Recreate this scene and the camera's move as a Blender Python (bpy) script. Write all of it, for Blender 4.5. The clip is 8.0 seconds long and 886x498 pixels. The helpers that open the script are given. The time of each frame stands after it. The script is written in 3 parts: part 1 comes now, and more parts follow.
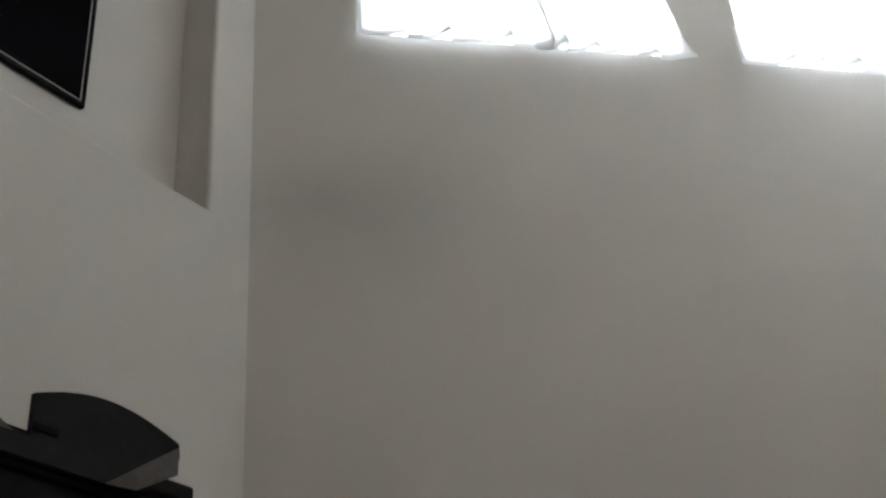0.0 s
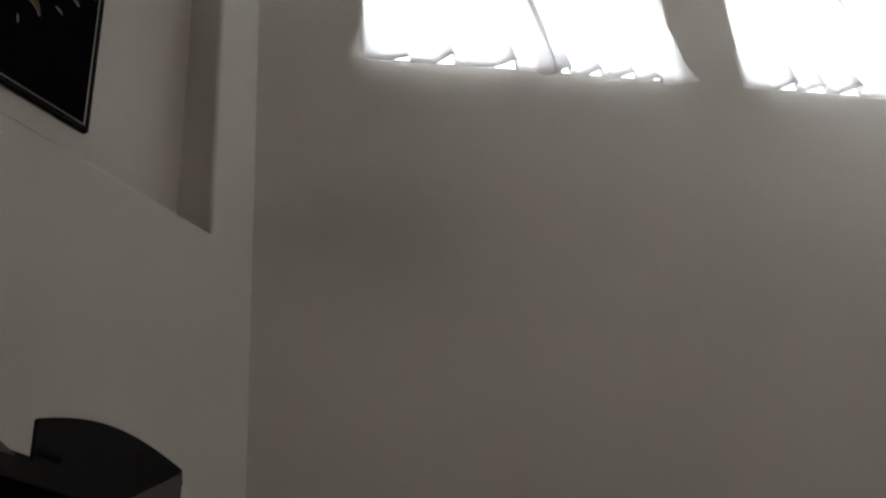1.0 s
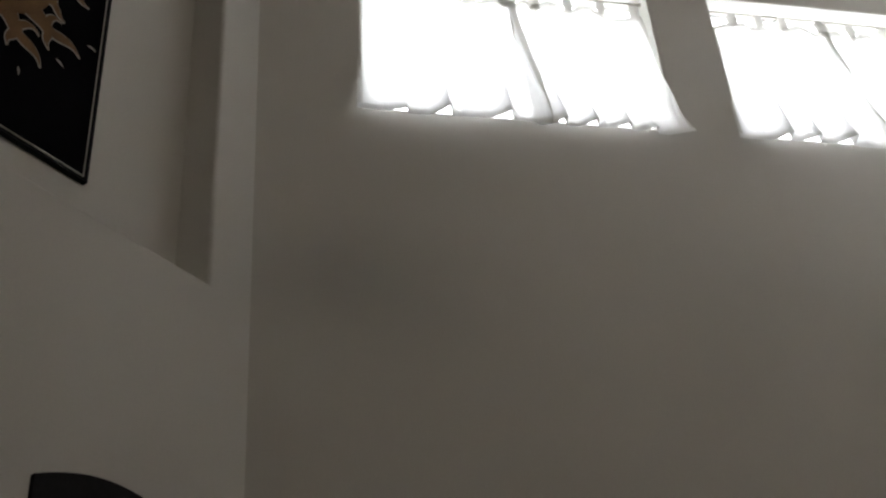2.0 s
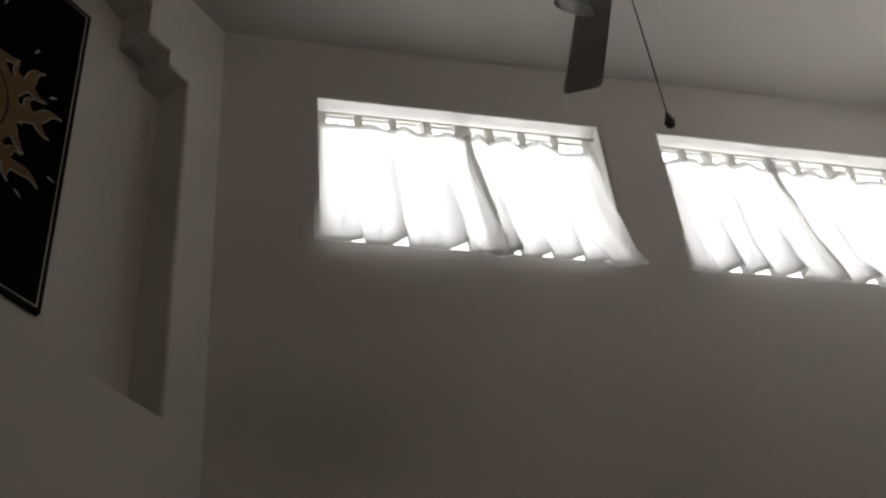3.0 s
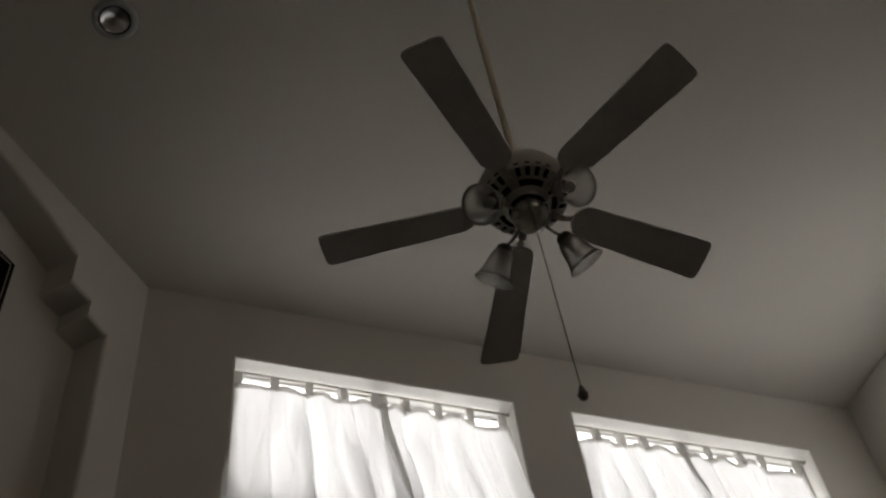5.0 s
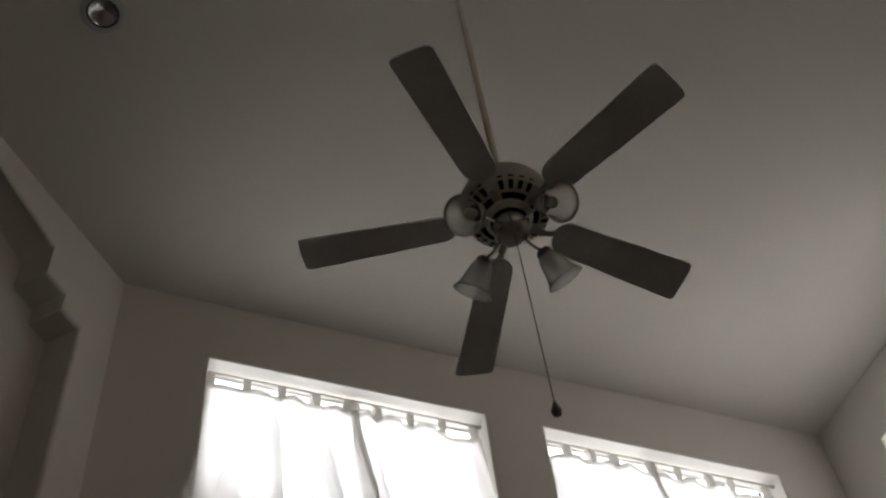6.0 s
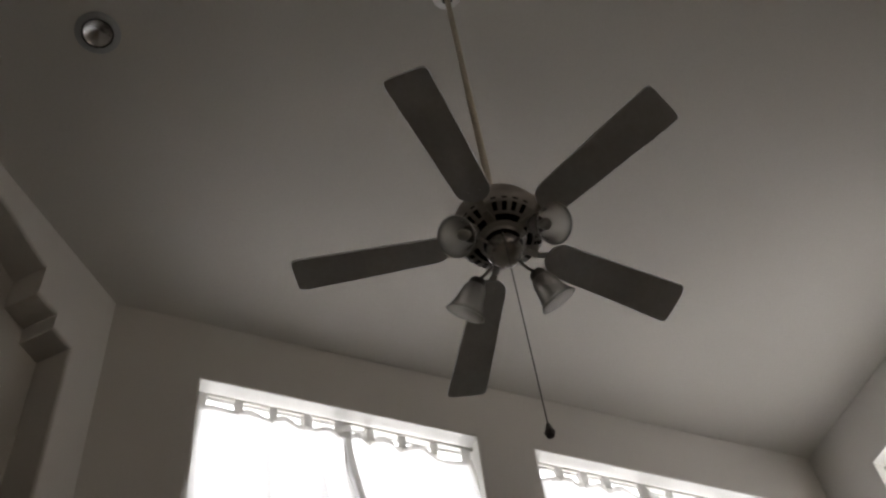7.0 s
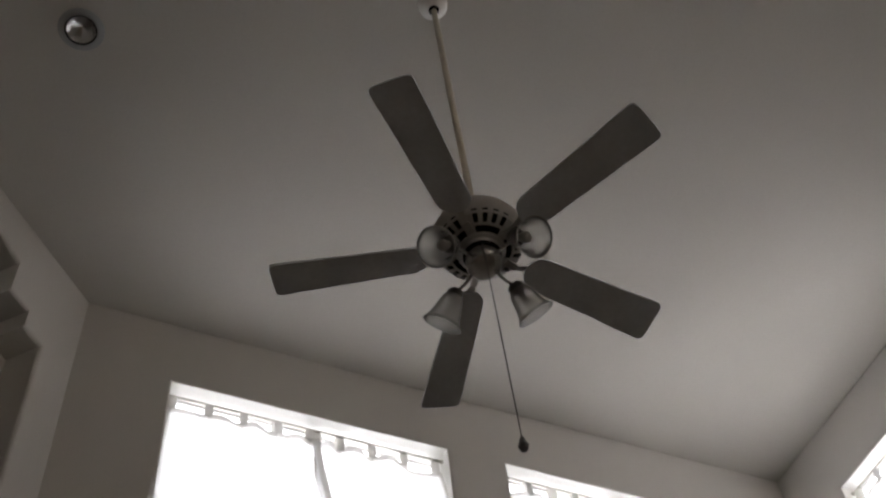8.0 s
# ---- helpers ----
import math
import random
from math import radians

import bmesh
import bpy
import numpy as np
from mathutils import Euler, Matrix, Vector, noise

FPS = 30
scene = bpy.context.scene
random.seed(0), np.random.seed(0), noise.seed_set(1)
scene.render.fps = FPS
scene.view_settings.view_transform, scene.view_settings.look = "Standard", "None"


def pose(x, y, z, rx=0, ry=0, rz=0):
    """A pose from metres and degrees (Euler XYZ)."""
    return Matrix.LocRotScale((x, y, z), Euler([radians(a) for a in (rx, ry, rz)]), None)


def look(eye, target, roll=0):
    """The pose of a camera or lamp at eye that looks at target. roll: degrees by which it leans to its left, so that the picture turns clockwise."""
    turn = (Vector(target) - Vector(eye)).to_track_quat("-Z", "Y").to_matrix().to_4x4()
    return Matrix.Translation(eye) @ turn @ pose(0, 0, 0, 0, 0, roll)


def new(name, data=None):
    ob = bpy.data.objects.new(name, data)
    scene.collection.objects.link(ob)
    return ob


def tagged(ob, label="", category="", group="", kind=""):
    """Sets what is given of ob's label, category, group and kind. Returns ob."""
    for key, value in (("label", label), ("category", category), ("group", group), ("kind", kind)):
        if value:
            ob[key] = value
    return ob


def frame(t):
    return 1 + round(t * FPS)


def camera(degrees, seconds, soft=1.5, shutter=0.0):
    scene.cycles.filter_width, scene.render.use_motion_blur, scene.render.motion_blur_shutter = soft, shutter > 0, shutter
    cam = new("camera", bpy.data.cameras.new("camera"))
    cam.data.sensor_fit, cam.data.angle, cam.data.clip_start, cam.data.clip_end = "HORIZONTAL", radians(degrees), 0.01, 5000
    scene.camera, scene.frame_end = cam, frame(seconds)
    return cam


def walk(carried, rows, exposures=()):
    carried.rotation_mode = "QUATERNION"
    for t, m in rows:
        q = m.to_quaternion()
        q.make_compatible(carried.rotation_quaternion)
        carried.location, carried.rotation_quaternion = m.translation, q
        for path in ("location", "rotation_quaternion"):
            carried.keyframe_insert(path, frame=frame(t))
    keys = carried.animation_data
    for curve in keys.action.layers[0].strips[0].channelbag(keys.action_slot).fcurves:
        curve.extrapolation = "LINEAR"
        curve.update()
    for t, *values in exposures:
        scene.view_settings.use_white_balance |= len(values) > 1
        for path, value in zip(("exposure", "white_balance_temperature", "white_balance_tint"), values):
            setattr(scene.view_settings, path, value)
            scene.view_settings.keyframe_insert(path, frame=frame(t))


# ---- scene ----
cam = camera(41.2, 8.0, soft=2.4)
# seconds, eye, heading, tilt above the level, lean (degrees)
PATH = [
    (0, -0.126, -3.935, 0.922, -12.80, 31.42, -4.32),
    (0.5, -0.132, -3.936, 0.924, -12.86, 32.02, -4.38),
    (1, -0.137, -3.938, 0.930, -12.90, 32.48, -4.34),
    (1.2, -0.141, -3.945, 0.940, -12.96, 32.45, -4.33),
    (2.3, -0.140, -3.952, 0.945, -13.43, 35.85, -4.77),
    (2.5, -0.149, -3.966, 0.946, -13.85, 36.53, -5.00),
    (2.8, -0.151, -3.971, 0.956, -15.23, 38.30, -5.64),
    (3, -0.153, -3.975, 0.963, -16.76, 40.46, -6.47),
    (3.25, -0.150, -3.975, 0.952, -18.10, 43.45, -7.43),
    (3.5, -0.147, -3.975, 0.941, -19.66, 45.99, -8.24),
    (3.7, -0.145, -3.969, 0.939, -20.83, 47.59, -8.70),
    (4, -0.142, -3.960, 0.935, -23.11, 50.41, -8.91),
    (4.2, -0.142, -3.962, 0.936, -23.65, 51.37, -9.46),
    (4.5, -0.143, -3.964, 0.937, -24.18, 51.89, -9.14),
    (4.7, -0.147, -3.966, 0.931, -24.51, 52.64, -9.52),
    (5.8, -0.141, -3.953, 0.943, -26.88, 53.43, -8.35),
    (6, -0.145, -3.959, 0.945, -26.89, 53.37, -8.33),
    (6.5, -0.141, -3.954, 0.948, -26.94, 53.91, -8.55),
    (7, -0.151, -3.955, 0.941, -27.87, 54.38, -8.85),
    (7.5, -0.157, -3.947, 0.941, -29.15, 54.68, -8.38),
    (8, -0.156, -3.938, 0.947, -30.07, 54.81, -8.60),
]
EXPOSURES = [(0.0, 1.62, 6100, 10), (0.5, 1.12, 6270, 11), (1.0, 0.80, 6500, 13), (1.2, 0.75, 6530, 13), (2.3, 0.44, 6680, 12), (2.5, 0.40, 6680, 12),
             (3.0, -0.22, 6970, 14), (3.5, -0.72, 7100, 14), (4.0, -0.76, 7150, 14), (4.5, -0.88, 7200, 15), (6.0, -0.25, 7050, 16), (6.5, -0.32, 7000, 17),
             (7.0, -0.09, 6930, 17), (7.5, 0.02, 6840, 18), (8.0, 0.16, 6740, 18)]
walk(cam, [(t, pose(x, y, z, 90 + tilt, 0, turn) @ pose(0, 0, 0, 0, 0, lean)) for t, x, y, z, turn, tilt, lean in PATH],
     EXPOSURES)

# ---- plan of the room ----
CEIL = 5.888            # flat ceiling
EAST = 4.23             # east wall
SOUTH = -7.5
TOP, SILL = 5.462, 4.504  # head and sill of the high windows
ANGLE = 0.776           # the niche wall stands at about 45 degrees to the window wall
NICHE_MID = 1.235        # distance of the niche's middle from the corner, along the wall
LEN = 2 * NICHE_MID
NICHE_LOW = 3.425
NICHE_DEEP = 0.19
WEST = -LEN * math.cos(ANGLE)
WEST_Y = -LEN * math.sin(ANGLE)
THICK = 0.16

# ---- light ----
world = bpy.data.worlds.new("world")
scene.world = world
world.use_nodes = True
wn = world.node_tree.nodes
sky = wn.new("ShaderNodeTexSky")
sky.sky_type = "NISHITA"
sky.sun_disc = False
sky.sun_elevation = radians(48)
sky.sun_rotation = radians(200)
sky.air_density, sky.dust_density = 1.0, 3.0
wn["Background"].inputs["Strength"].default_value = 0.05
world.node_tree.links.new(sky.outputs[0], wn["Background"].inputs["Color"])

sun = new("sun", bpy.data.lights.new("sun", "SUN"))
sun.data.energy, sun.data.angle, sun.data.color = 1.0, radians(12), (1.0, 0.96, 0.9)
sun.matrix_world = look((10, -6, 12), (0, 0, 0))


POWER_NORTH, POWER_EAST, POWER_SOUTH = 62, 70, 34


def daylight(m, width, height, power, colour=(0.91, 0.965, 1.0)):
    """Sky light standing in a window opening; m places the opening's left upper corner, y outwards."""
    lamp = new("daylight", bpy.data.lights.new("daylight", "AREA"))
    wide, tall, out, rise = 0.3, 1.1, 0.35, 0.30
    lamp.data.shape, lamp.data.size, lamp.data.size_y = "RECTANGLE", width + wide, height + tall
    lamp.data.energy, lamp.data.color = power, colour
    lamp.matrix_world = m @ pose(width / 2, out, rise - height / 2 - 0.01, -90, 0, 0)
    return lamp


# ---- materials ----
def material(name, colour, rough=0.8, metal=0.0, gloss=0.5, grain=0.0, scale=60.0, bump=0.0, stain=0.0, stain_scale=1.2, bump_scale=None):
    """Principled surface with two scales of variation in its colour, and fine relief."""
    m = bpy.data.materials.new(name)
    m.use_nodes = True
    n, l = m.node_tree.nodes, m.node_tree.links
    b = n["Principled BSDF"]
    b.inputs["Roughness"].default_value, b.inputs["Metallic"].default_value = rough, metal
    b.inputs["Base Color"].default_value = (*colour, 1)
    b.inputs["Specular IOR Level"].default_value = gloss
    co = n.new("ShaderNodeTexCoord")
    if grain or stain:
        fine, wide = n.new("ShaderNodeTexNoise"), n.new("ShaderNodeTexNoise")
        fine.inputs["Scale"].default_value, wide.inputs["Scale"].default_value = scale, stain_scale
        fine.inputs["Detail"].default_value = wide.inputs["Detail"].default_value = 5
        l.new(co.outputs["Object"], fine.inputs["Vector"])
        l.new(co.outputs["Object"], wide.inputs["Vector"])
        value = None
        for node, amount in ((fine, grain), (wide, stain)):
            r = n.new("ShaderNodeMapRange")
            r.inputs["From Min"].default_value, r.inputs["From Max"].default_value = 0.3, 0.7
            r.inputs["To Min"].default_value, r.inputs["To Max"].default_value = 1 - amount, 1 + amount
            l.new(node.outputs["Fac"], r.inputs["Value"])
            if value is None:
                value = r.outputs[0]
            else:
                times = n.new("ShaderNodeMath")
                times.operation = "MULTIPLY"
                l.new(value, times.inputs[0])
                l.new(r.outputs[0], times.inputs[1])
                value = times.outputs[0]
        mix = n.new("ShaderNodeVectorMath")
        mix.operation = "SCALE"
        mix.inputs[0].default_value = colour
        l.new(value, mix.inputs["Scale"])
        l.new(mix.outputs[0], b.inputs["Base Color"])
    if bump:
        nz, bp = n.new("ShaderNodeTexNoise"), n.new("ShaderNodeBump")
        nz.inputs["Scale"].default_value = bump_scale or scale
        nz.inputs["Detail"].default_value = 3
        l.new(co.outputs["Object"], nz.inputs["Vector"])
        bp.inputs["Strength"].default_value, bp.inputs["Distance"].default_value = bump, 0.003
        l.new(nz.outputs["Fac"], bp.inputs["Height"])
        l.new(bp.outputs[0], b.inputs["Normal"])
    return m


def cloth(name, colour, through_light, clear, weave=900.0):
    """Thin cotton: scatters light on both sides, and lets a part of it straight through."""
    m = bpy.data.materials.new(name)
    m.use_nodes = True
    n, l = m.node_tree.nodes, m.node_tree.links
    n.remove(n["Principled BSDF"])
    co, nz, bp = n.new("ShaderNodeTexCoord"), n.new("ShaderNodeTexNoise"), n.new("ShaderNodeBump")
    nz.inputs["Scale"].default_value = 14
    nz.inputs["Detail"].default_value = 6
    l.new(co.outputs["Object"], nz.inputs["Vector"])
    bp.inputs["Strength"].default_value, bp.inputs["Distance"].default_value = 0.25, 0.01
    l.new(nz.outputs["Fac"], bp.inputs["Height"])
    d, t, c = n.new("ShaderNodeBsdfDiffuse"), n.new("ShaderNodeBsdfTranslucent"), n.new("ShaderNodeBsdfTransparent")
    for s in (d, t):
        s.inputs["Color"].default_value = (*colour, 1)
        l.new(bp.outputs[0], s.inputs["Normal"])
    a, b = n.new("ShaderNodeMixShader"), n.new("ShaderNodeMixShader")
    a.inputs[0].default_value, b.inputs[0].default_value = through_light, clear
    l.new(d.outputs[0], a.inputs[1])
    l.new(t.outputs[0], a.inputs[2])
    l.new(a.outputs[0], b.inputs[1])
    l.new(c.outputs[0], b.inputs[2])
    l.new(b.outputs[0], n["Material Output"].inputs["Surface"])
    return m


def glass(name, colour, rough):
    m = bpy.data.materials.new(name)
    m.use_nodes = True
    b = m.node_tree.nodes["Principled BSDF"]
    b.inputs["Base Color"].default_value = (*colour, 1)
    b.inputs["Roughness"].default_value = rough
    b.inputs["Transmission Weight"].default_value = 1.0
    b.inputs["IOR"].default_value = 1.45
    return m


PAINT = material("wall_paint", (0.60, 0.575, 0.532), 0.85, grain=0.02, scale=90, bump=0.25, stain=0.035, stain_scale=0.9, bump_scale=140)
CEILING_PAINT = material("ceiling_paint", (0.572, 0.545, 0.496), 0.9, grain=0.02, scale=70, bump=0.35, stain=0.03, stain_scale=0.7, bump_scale=110)
CARPET = material("carpet", (0.43, 0.375, 0.305), 0.95, grain=0.15, scale=220, bump=0.6, stain=0.08)
TRIM = material("white_trim", (0.84, 0.83, 0.79), 0.5, grain=0.02, stain=0.03)
VINYL = material("white_vinyl", (0.87, 0.87, 0.85), 0.35, grain=0.02, stain=0.03)
PANE = glass("window_glass", (1, 1, 1), 0.0)
COTTON = cloth("white_cotton", (0.85, 0.85, 0.85), 0.44, 0.03)
HEM = cloth("doubled_cotton", (0.82, 0.82, 0.81), 0.24, 0.0)
TAB = cloth("folded_cotton", (0.70, 0.69, 0.66), 0.15, 0.0)
ROD_METAL = material("rod_metal", (0.55, 0.53, 0.48), 0.4, 0.6, grain=0.04)
FAN_WHITE = material("fan_enamel", (0.37, 0.355, 0.33), 0.45, grain=0.03, scale=40, stain=0.05, stain_scale=6)
ROD_PAINT = material("rod_enamel", (0.62, 0.56, 0.45), 0.45, grain=0.03, stain=0.05, stain_scale=4)
FAN_DARK = material("fan_slot", (0.008, 0.0075, 0.007), 0.9, gloss=0.08, grain=0.1)
BLADE = material("blade_veneer", (0.53, 0.545, 0.57), 0.36, grain=0.05, scale=55, stain=0.08, stain_scale=5, bump=0.15)
BRASS = material("pewter", (0.46, 0.455, 0.44), 0.27, 0.75, grain=0.05)
def frosted(name, colour, clear):
    """Etched lamp glass: scatters some light, lets much of it pass, and shines a little."""
    m = cloth(name, colour, 0.5, clear)
    n, l = m.node_tree.nodes, m.node_tree.links
    body = n["Material Output"].inputs["Surface"].links[0].from_socket
    gl, mix, fr = n.new("ShaderNodeBsdfGlossy"), n.new("ShaderNodeMixShader"), n.new("ShaderNodeFresnel")
    gl.inputs["Roughness"].default_value = 0.16
    fr.inputs["IOR"].default_value = 1.14
    l.new(fr.outputs[0], mix.inputs[0])
    l.new(body, mix.inputs[1])
    l.new(gl.outputs[0], mix.inputs[2])
    l.new(mix.outputs[0], n["Material Output"].inputs["Surface"])
    return m


SHADE_GLASS = frosted("frosted_glass", (0.84, 0.83, 0.81), 0.66)
RIM_GLASS = cloth("rim_glass", (0.85, 0.84, 0.82), 0.5, 0.45)
BULB = material("bulb_glass", (0.32, 0.31, 0.29), 0.3)
SOCKET = material("dark_pewter", (0.13, 0.125, 0.12), 0.42, 0.5, grain=0.06)
CHAIN = material("chain_metal", (0.08, 0.076, 0.07), 0.45, 0.7)
FOB = material("fob_wood", (0.07, 0.062, 0.06), 0.5, grain=0.1)
BLACK_CLOTH = material("black_cloth", (0.003, 0.003, 0.004), 0.95, gloss=0.06, grain=0.2, scale=300, bump=0.2)
FRAME_BLACK = material("frame_black", (0.006, 0.006, 0.007), 0.6, gloss=0.15, grain=0.1)
PALE = material("pale_line", (0.40, 0.37, 0.33), 0.7, grain=0.08, scale=150)
OCHRE = material("ochre_dye", (0.18, 0.098, 0.042), 0.9, grain=0.14, scale=120, stain=0.25, stain_scale=9)
GOLD = material("gold_dye", (0.155, 0.092, 0.030), 0.9, grain=0.14, scale=90, stain=0.2, stain_scale=14)
DARK_WOOD = material("dark_wood", (0.0080, 0.0068, 0.0072), 0.7, gloss=0.19, grain=0.2, scale=40, stain=0.15, stain_scale=4, bump=0.2)
GREY_WOOD = material("grey_wood", (0.105, 0.095, 0.088), 0.8, gloss=0.2, grain=0.1, scale=40, stain=0.1, stain_scale=5)
REFLECTOR = material("reflector", (0.62, 0.62, 0.63), 0.27, 1.0)
TRIM_GREY = material("downlight_trim", (0.35, 0.355, 0.36), 0.5, grain=0.03)


# ---- helpers ----
def mesh_of(name, bm, mat):
    me = bpy.data.meshes.new(name)
    bmesh.ops.recalc_face_normals(bm, faces=bm.faces)
    bm.to_mesh(me)
    bm.free()
    me.materials.append(mat)
    return me


def part(name, bm, mat, parent=None, label="", smooth=False):
    """Links a bmesh as one mesh object under a thing or a part."""
    me = mesh_of(name, bm, mat)
    if smooth:
        me.shade_smooth()
    ob = new(name, me)
    ob.parent = parent
    return tagged(ob, label)


def thing(name, m, label, category, group="", kind=""):
    ob = new(name)
    ob.empty_display_size = 0.1
    ob.matrix_world = m
    return tagged(ob, label, category, group, kind)


def box(bm, x0, y0, z0, x1, y1, z1, bevel=0.0, seg=2):
    vs = [bm.verts.new(p) for p in ((x0, y0, z0), (x1, y0, z0), (x1, y1, z0), (x0, y1, z0), (x0, y0, z1), (x1, y0, z1), (x1, y1, z1), (x0, y1, z1))]
    fs = [bm.faces.new([vs[i] for i in q]) for q in ((3, 2, 1, 0), (4, 5, 6, 7), (0, 1, 5, 4), (1, 2, 6, 5), (2, 3, 7, 6), (3, 0, 4, 7))]
    if bevel:
        es = list({e for f in fs for e in f.edges})
        bmesh.ops.bevel(bm, geom=es, offset=bevel, segments=seg, affect="EDGES", profile=0.5)
    return bm


def lathe(bm, profile, steps=32, m=None):
    """Turns a profile of (radius, height) round the z axis."""
    m = m or Matrix()
    rings = []
    for r, z in profile:
        if r < 1e-5:
            rings.append([bm.verts.new(m @ Vector((0, 0, z)))])
        else:
            rings.append([bm.verts.new(m @ Vector((r * math.cos(2 * math.pi * k / steps), r * math.sin(2 * math.pi * k / steps), z))) for k in range(steps)])
    for a, b in zip(rings, rings[1:]):
        for k in range(steps):
            j = (k + 1) % steps
            if len(a) == 1 and len(b) == 1:
                continue
            if len(a) == 1:
                bm.faces.new((a[0], b[k], b[j]))
            elif len(b) == 1:
                bm.faces.new((a[k], a[j], b[0]))
            else:
                bm.faces.new((a[k], a[j], b[j], b[k]))
    return bm


def tube(bm, points, radii, steps=12):
    """A round bar along points; closed at both ends."""
    pts = [Vector(p) for p in points]
    rings = []
    for i, p in enumerate(pts):
        way = (pts[min(i + 1, len(pts) - 1)] - pts[max(i - 1, 0)]).normalized()
        side = way.cross(Vector((0.31, 0.17, 0.93))).normalized()
        up = way.cross(side)
        r = radii[i] if isinstance(radii, (list, tuple)) else radii
        rings.append([bm.verts.new(p + r * (side * math.cos(2 * math.pi * k / steps) + up * math.sin(2 * math.pi * k / steps))) for k in range(steps)])
    for a, b in zip(rings, rings[1:]):
        for k in range(steps):
            bm.faces.new((a[k], a[(k + 1) % steps], b[(k + 1) % steps], b[k]))
    bm.faces.new(rings[0][::-1])
    bm.faces.new(rings[-1])
    return bm


def plate(bm, outline, y0, y1):
    """A flat board: an outline of (x, z), from depth y0 to y1."""
    a = [bm.verts.new((x, y0, z)) for x, z in outline]
    b = [bm.verts.new((x, y1, z)) for x, z in outline]
    bm.faces.new(a)
    bm.faces.new(b[::-1])
    for i in range(len(a)):
        j = (i + 1) % len(a)
        bm.faces.new((a[j], a[i], b[i], b[j]))
    return bm


def holed_wall(bm, width, height, holes, thick, bevel=0.008):
    """A wall in x and z, its face at y = 0 and its back at y = thick, with openings (x0, z0, x1, z1) through it."""
    xs = sorted({0.0, width, *[h[0] for h in holes], *[h[2] for h in holes]})
    zs = sorted({0.0, height, *[h[1] for h in holes], *[h[3] for h in holes]})
    front = {(i, k): bm.verts.new((x, 0, z)) for i, x in enumerate(xs) for k, z in enumerate(zs)}
    back = {(i, k): bm.verts.new((x, thick, z)) for i, x in enumerate(xs) for k, z in enumerate(zs)}
    solid = {}
    for i in range(len(xs) - 1):
        for k in range(len(zs) - 1):
            cx, cz = (xs[i] + xs[i + 1]) / 2, (zs[k] + zs[k + 1]) / 2
            solid[i, k] = not any(h[0] < cx < h[2] and h[1] < cz < h[3] for h in holes)
    for (i, k), s in solid.items():
        if not s:
            continue
        c = ((i, k), (i + 1, k), (i + 1, k + 1), (i, k + 1))
        bm.faces.new([front[p] for p in c])
        bm.faces.new([back[p] for p in reversed(c)])
        for (p, q), near in (((c[0], c[1]), (i, k - 1)), ((c[1], c[2]), (i + 1, k)), ((c[2], c[3]), (i, k + 1)), ((c[3], c[0]), (i - 1, k))):
            if not solid.get(near, False):
                bm.faces.new((front[q], front[p], back[p], back[q]))
    loose = [v for v in bm.verts if not v.link_faces]
    bmesh.ops.delete(bm, geom=loose, context="VERTS")
    if bevel:
        es = [e for e in bm.edges if len(e.link_faces) == 2 and e.calc_face_angle() > 1.2 and all(abs(v.co.y) < 1e-6 for v in e.verts)
              and all(0.01 < v.co.x < width - 0.01 for v in e.verts)]
        bmesh.ops.bevel(bm, geom=es, offset=bevel, segments=3, affect="EDGES", profile=0.5)
    return bm


# ---- the shell of the room ----
WIN_N = [(0.471, 1.971), (2.305, 3.796)]
WIN_E = (-0.419, -1.92)
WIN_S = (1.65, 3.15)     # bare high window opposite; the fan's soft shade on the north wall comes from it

bm = bmesh.new()
holed_wall(bm, EAST + THICK, CEIL, [(a, SILL, b, TOP) for a, b in WIN_N], THICK)
wall = part("wall_north", bm, PAINT)
tagged(wall, "tall cream-painted plaster wall with two high windows", "wall", kind="structure")

bm = bmesh.new()
holed_wall(bm, -SOUTH, CEIL, [(-WIN_E[0], SILL, -WIN_E[1], TOP)], THICK)
wall = part("wall_east", bm, PAINT)
wall.matrix_world = pose(EAST, 0, 0, 0, 0, -90)
tagged(wall, "tall cream-painted plaster side wall with a high window", "wall", kind="structure")

bm = bmesh.new()
box(bm, WEST - THICK, SOUTH, 0, WEST, WEST_Y - 0.004, CEIL)
tagged(part("wall_west", bm, PAINT), "plain cream-painted plaster wall", "wall", kind="structure")
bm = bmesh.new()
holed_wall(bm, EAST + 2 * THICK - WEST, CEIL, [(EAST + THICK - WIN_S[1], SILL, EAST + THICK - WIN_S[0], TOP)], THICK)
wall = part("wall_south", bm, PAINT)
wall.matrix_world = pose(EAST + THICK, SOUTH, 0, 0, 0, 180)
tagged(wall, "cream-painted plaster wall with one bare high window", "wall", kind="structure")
bm = bmesh.new()
box(bm, WEST - 1.0, SOUTH - THICK, -0.12, EAST + THICK, 1.0, 0)
tagged(part("floor", bm, CARPET), "beige carpeted floor", "floor", kind="structure")

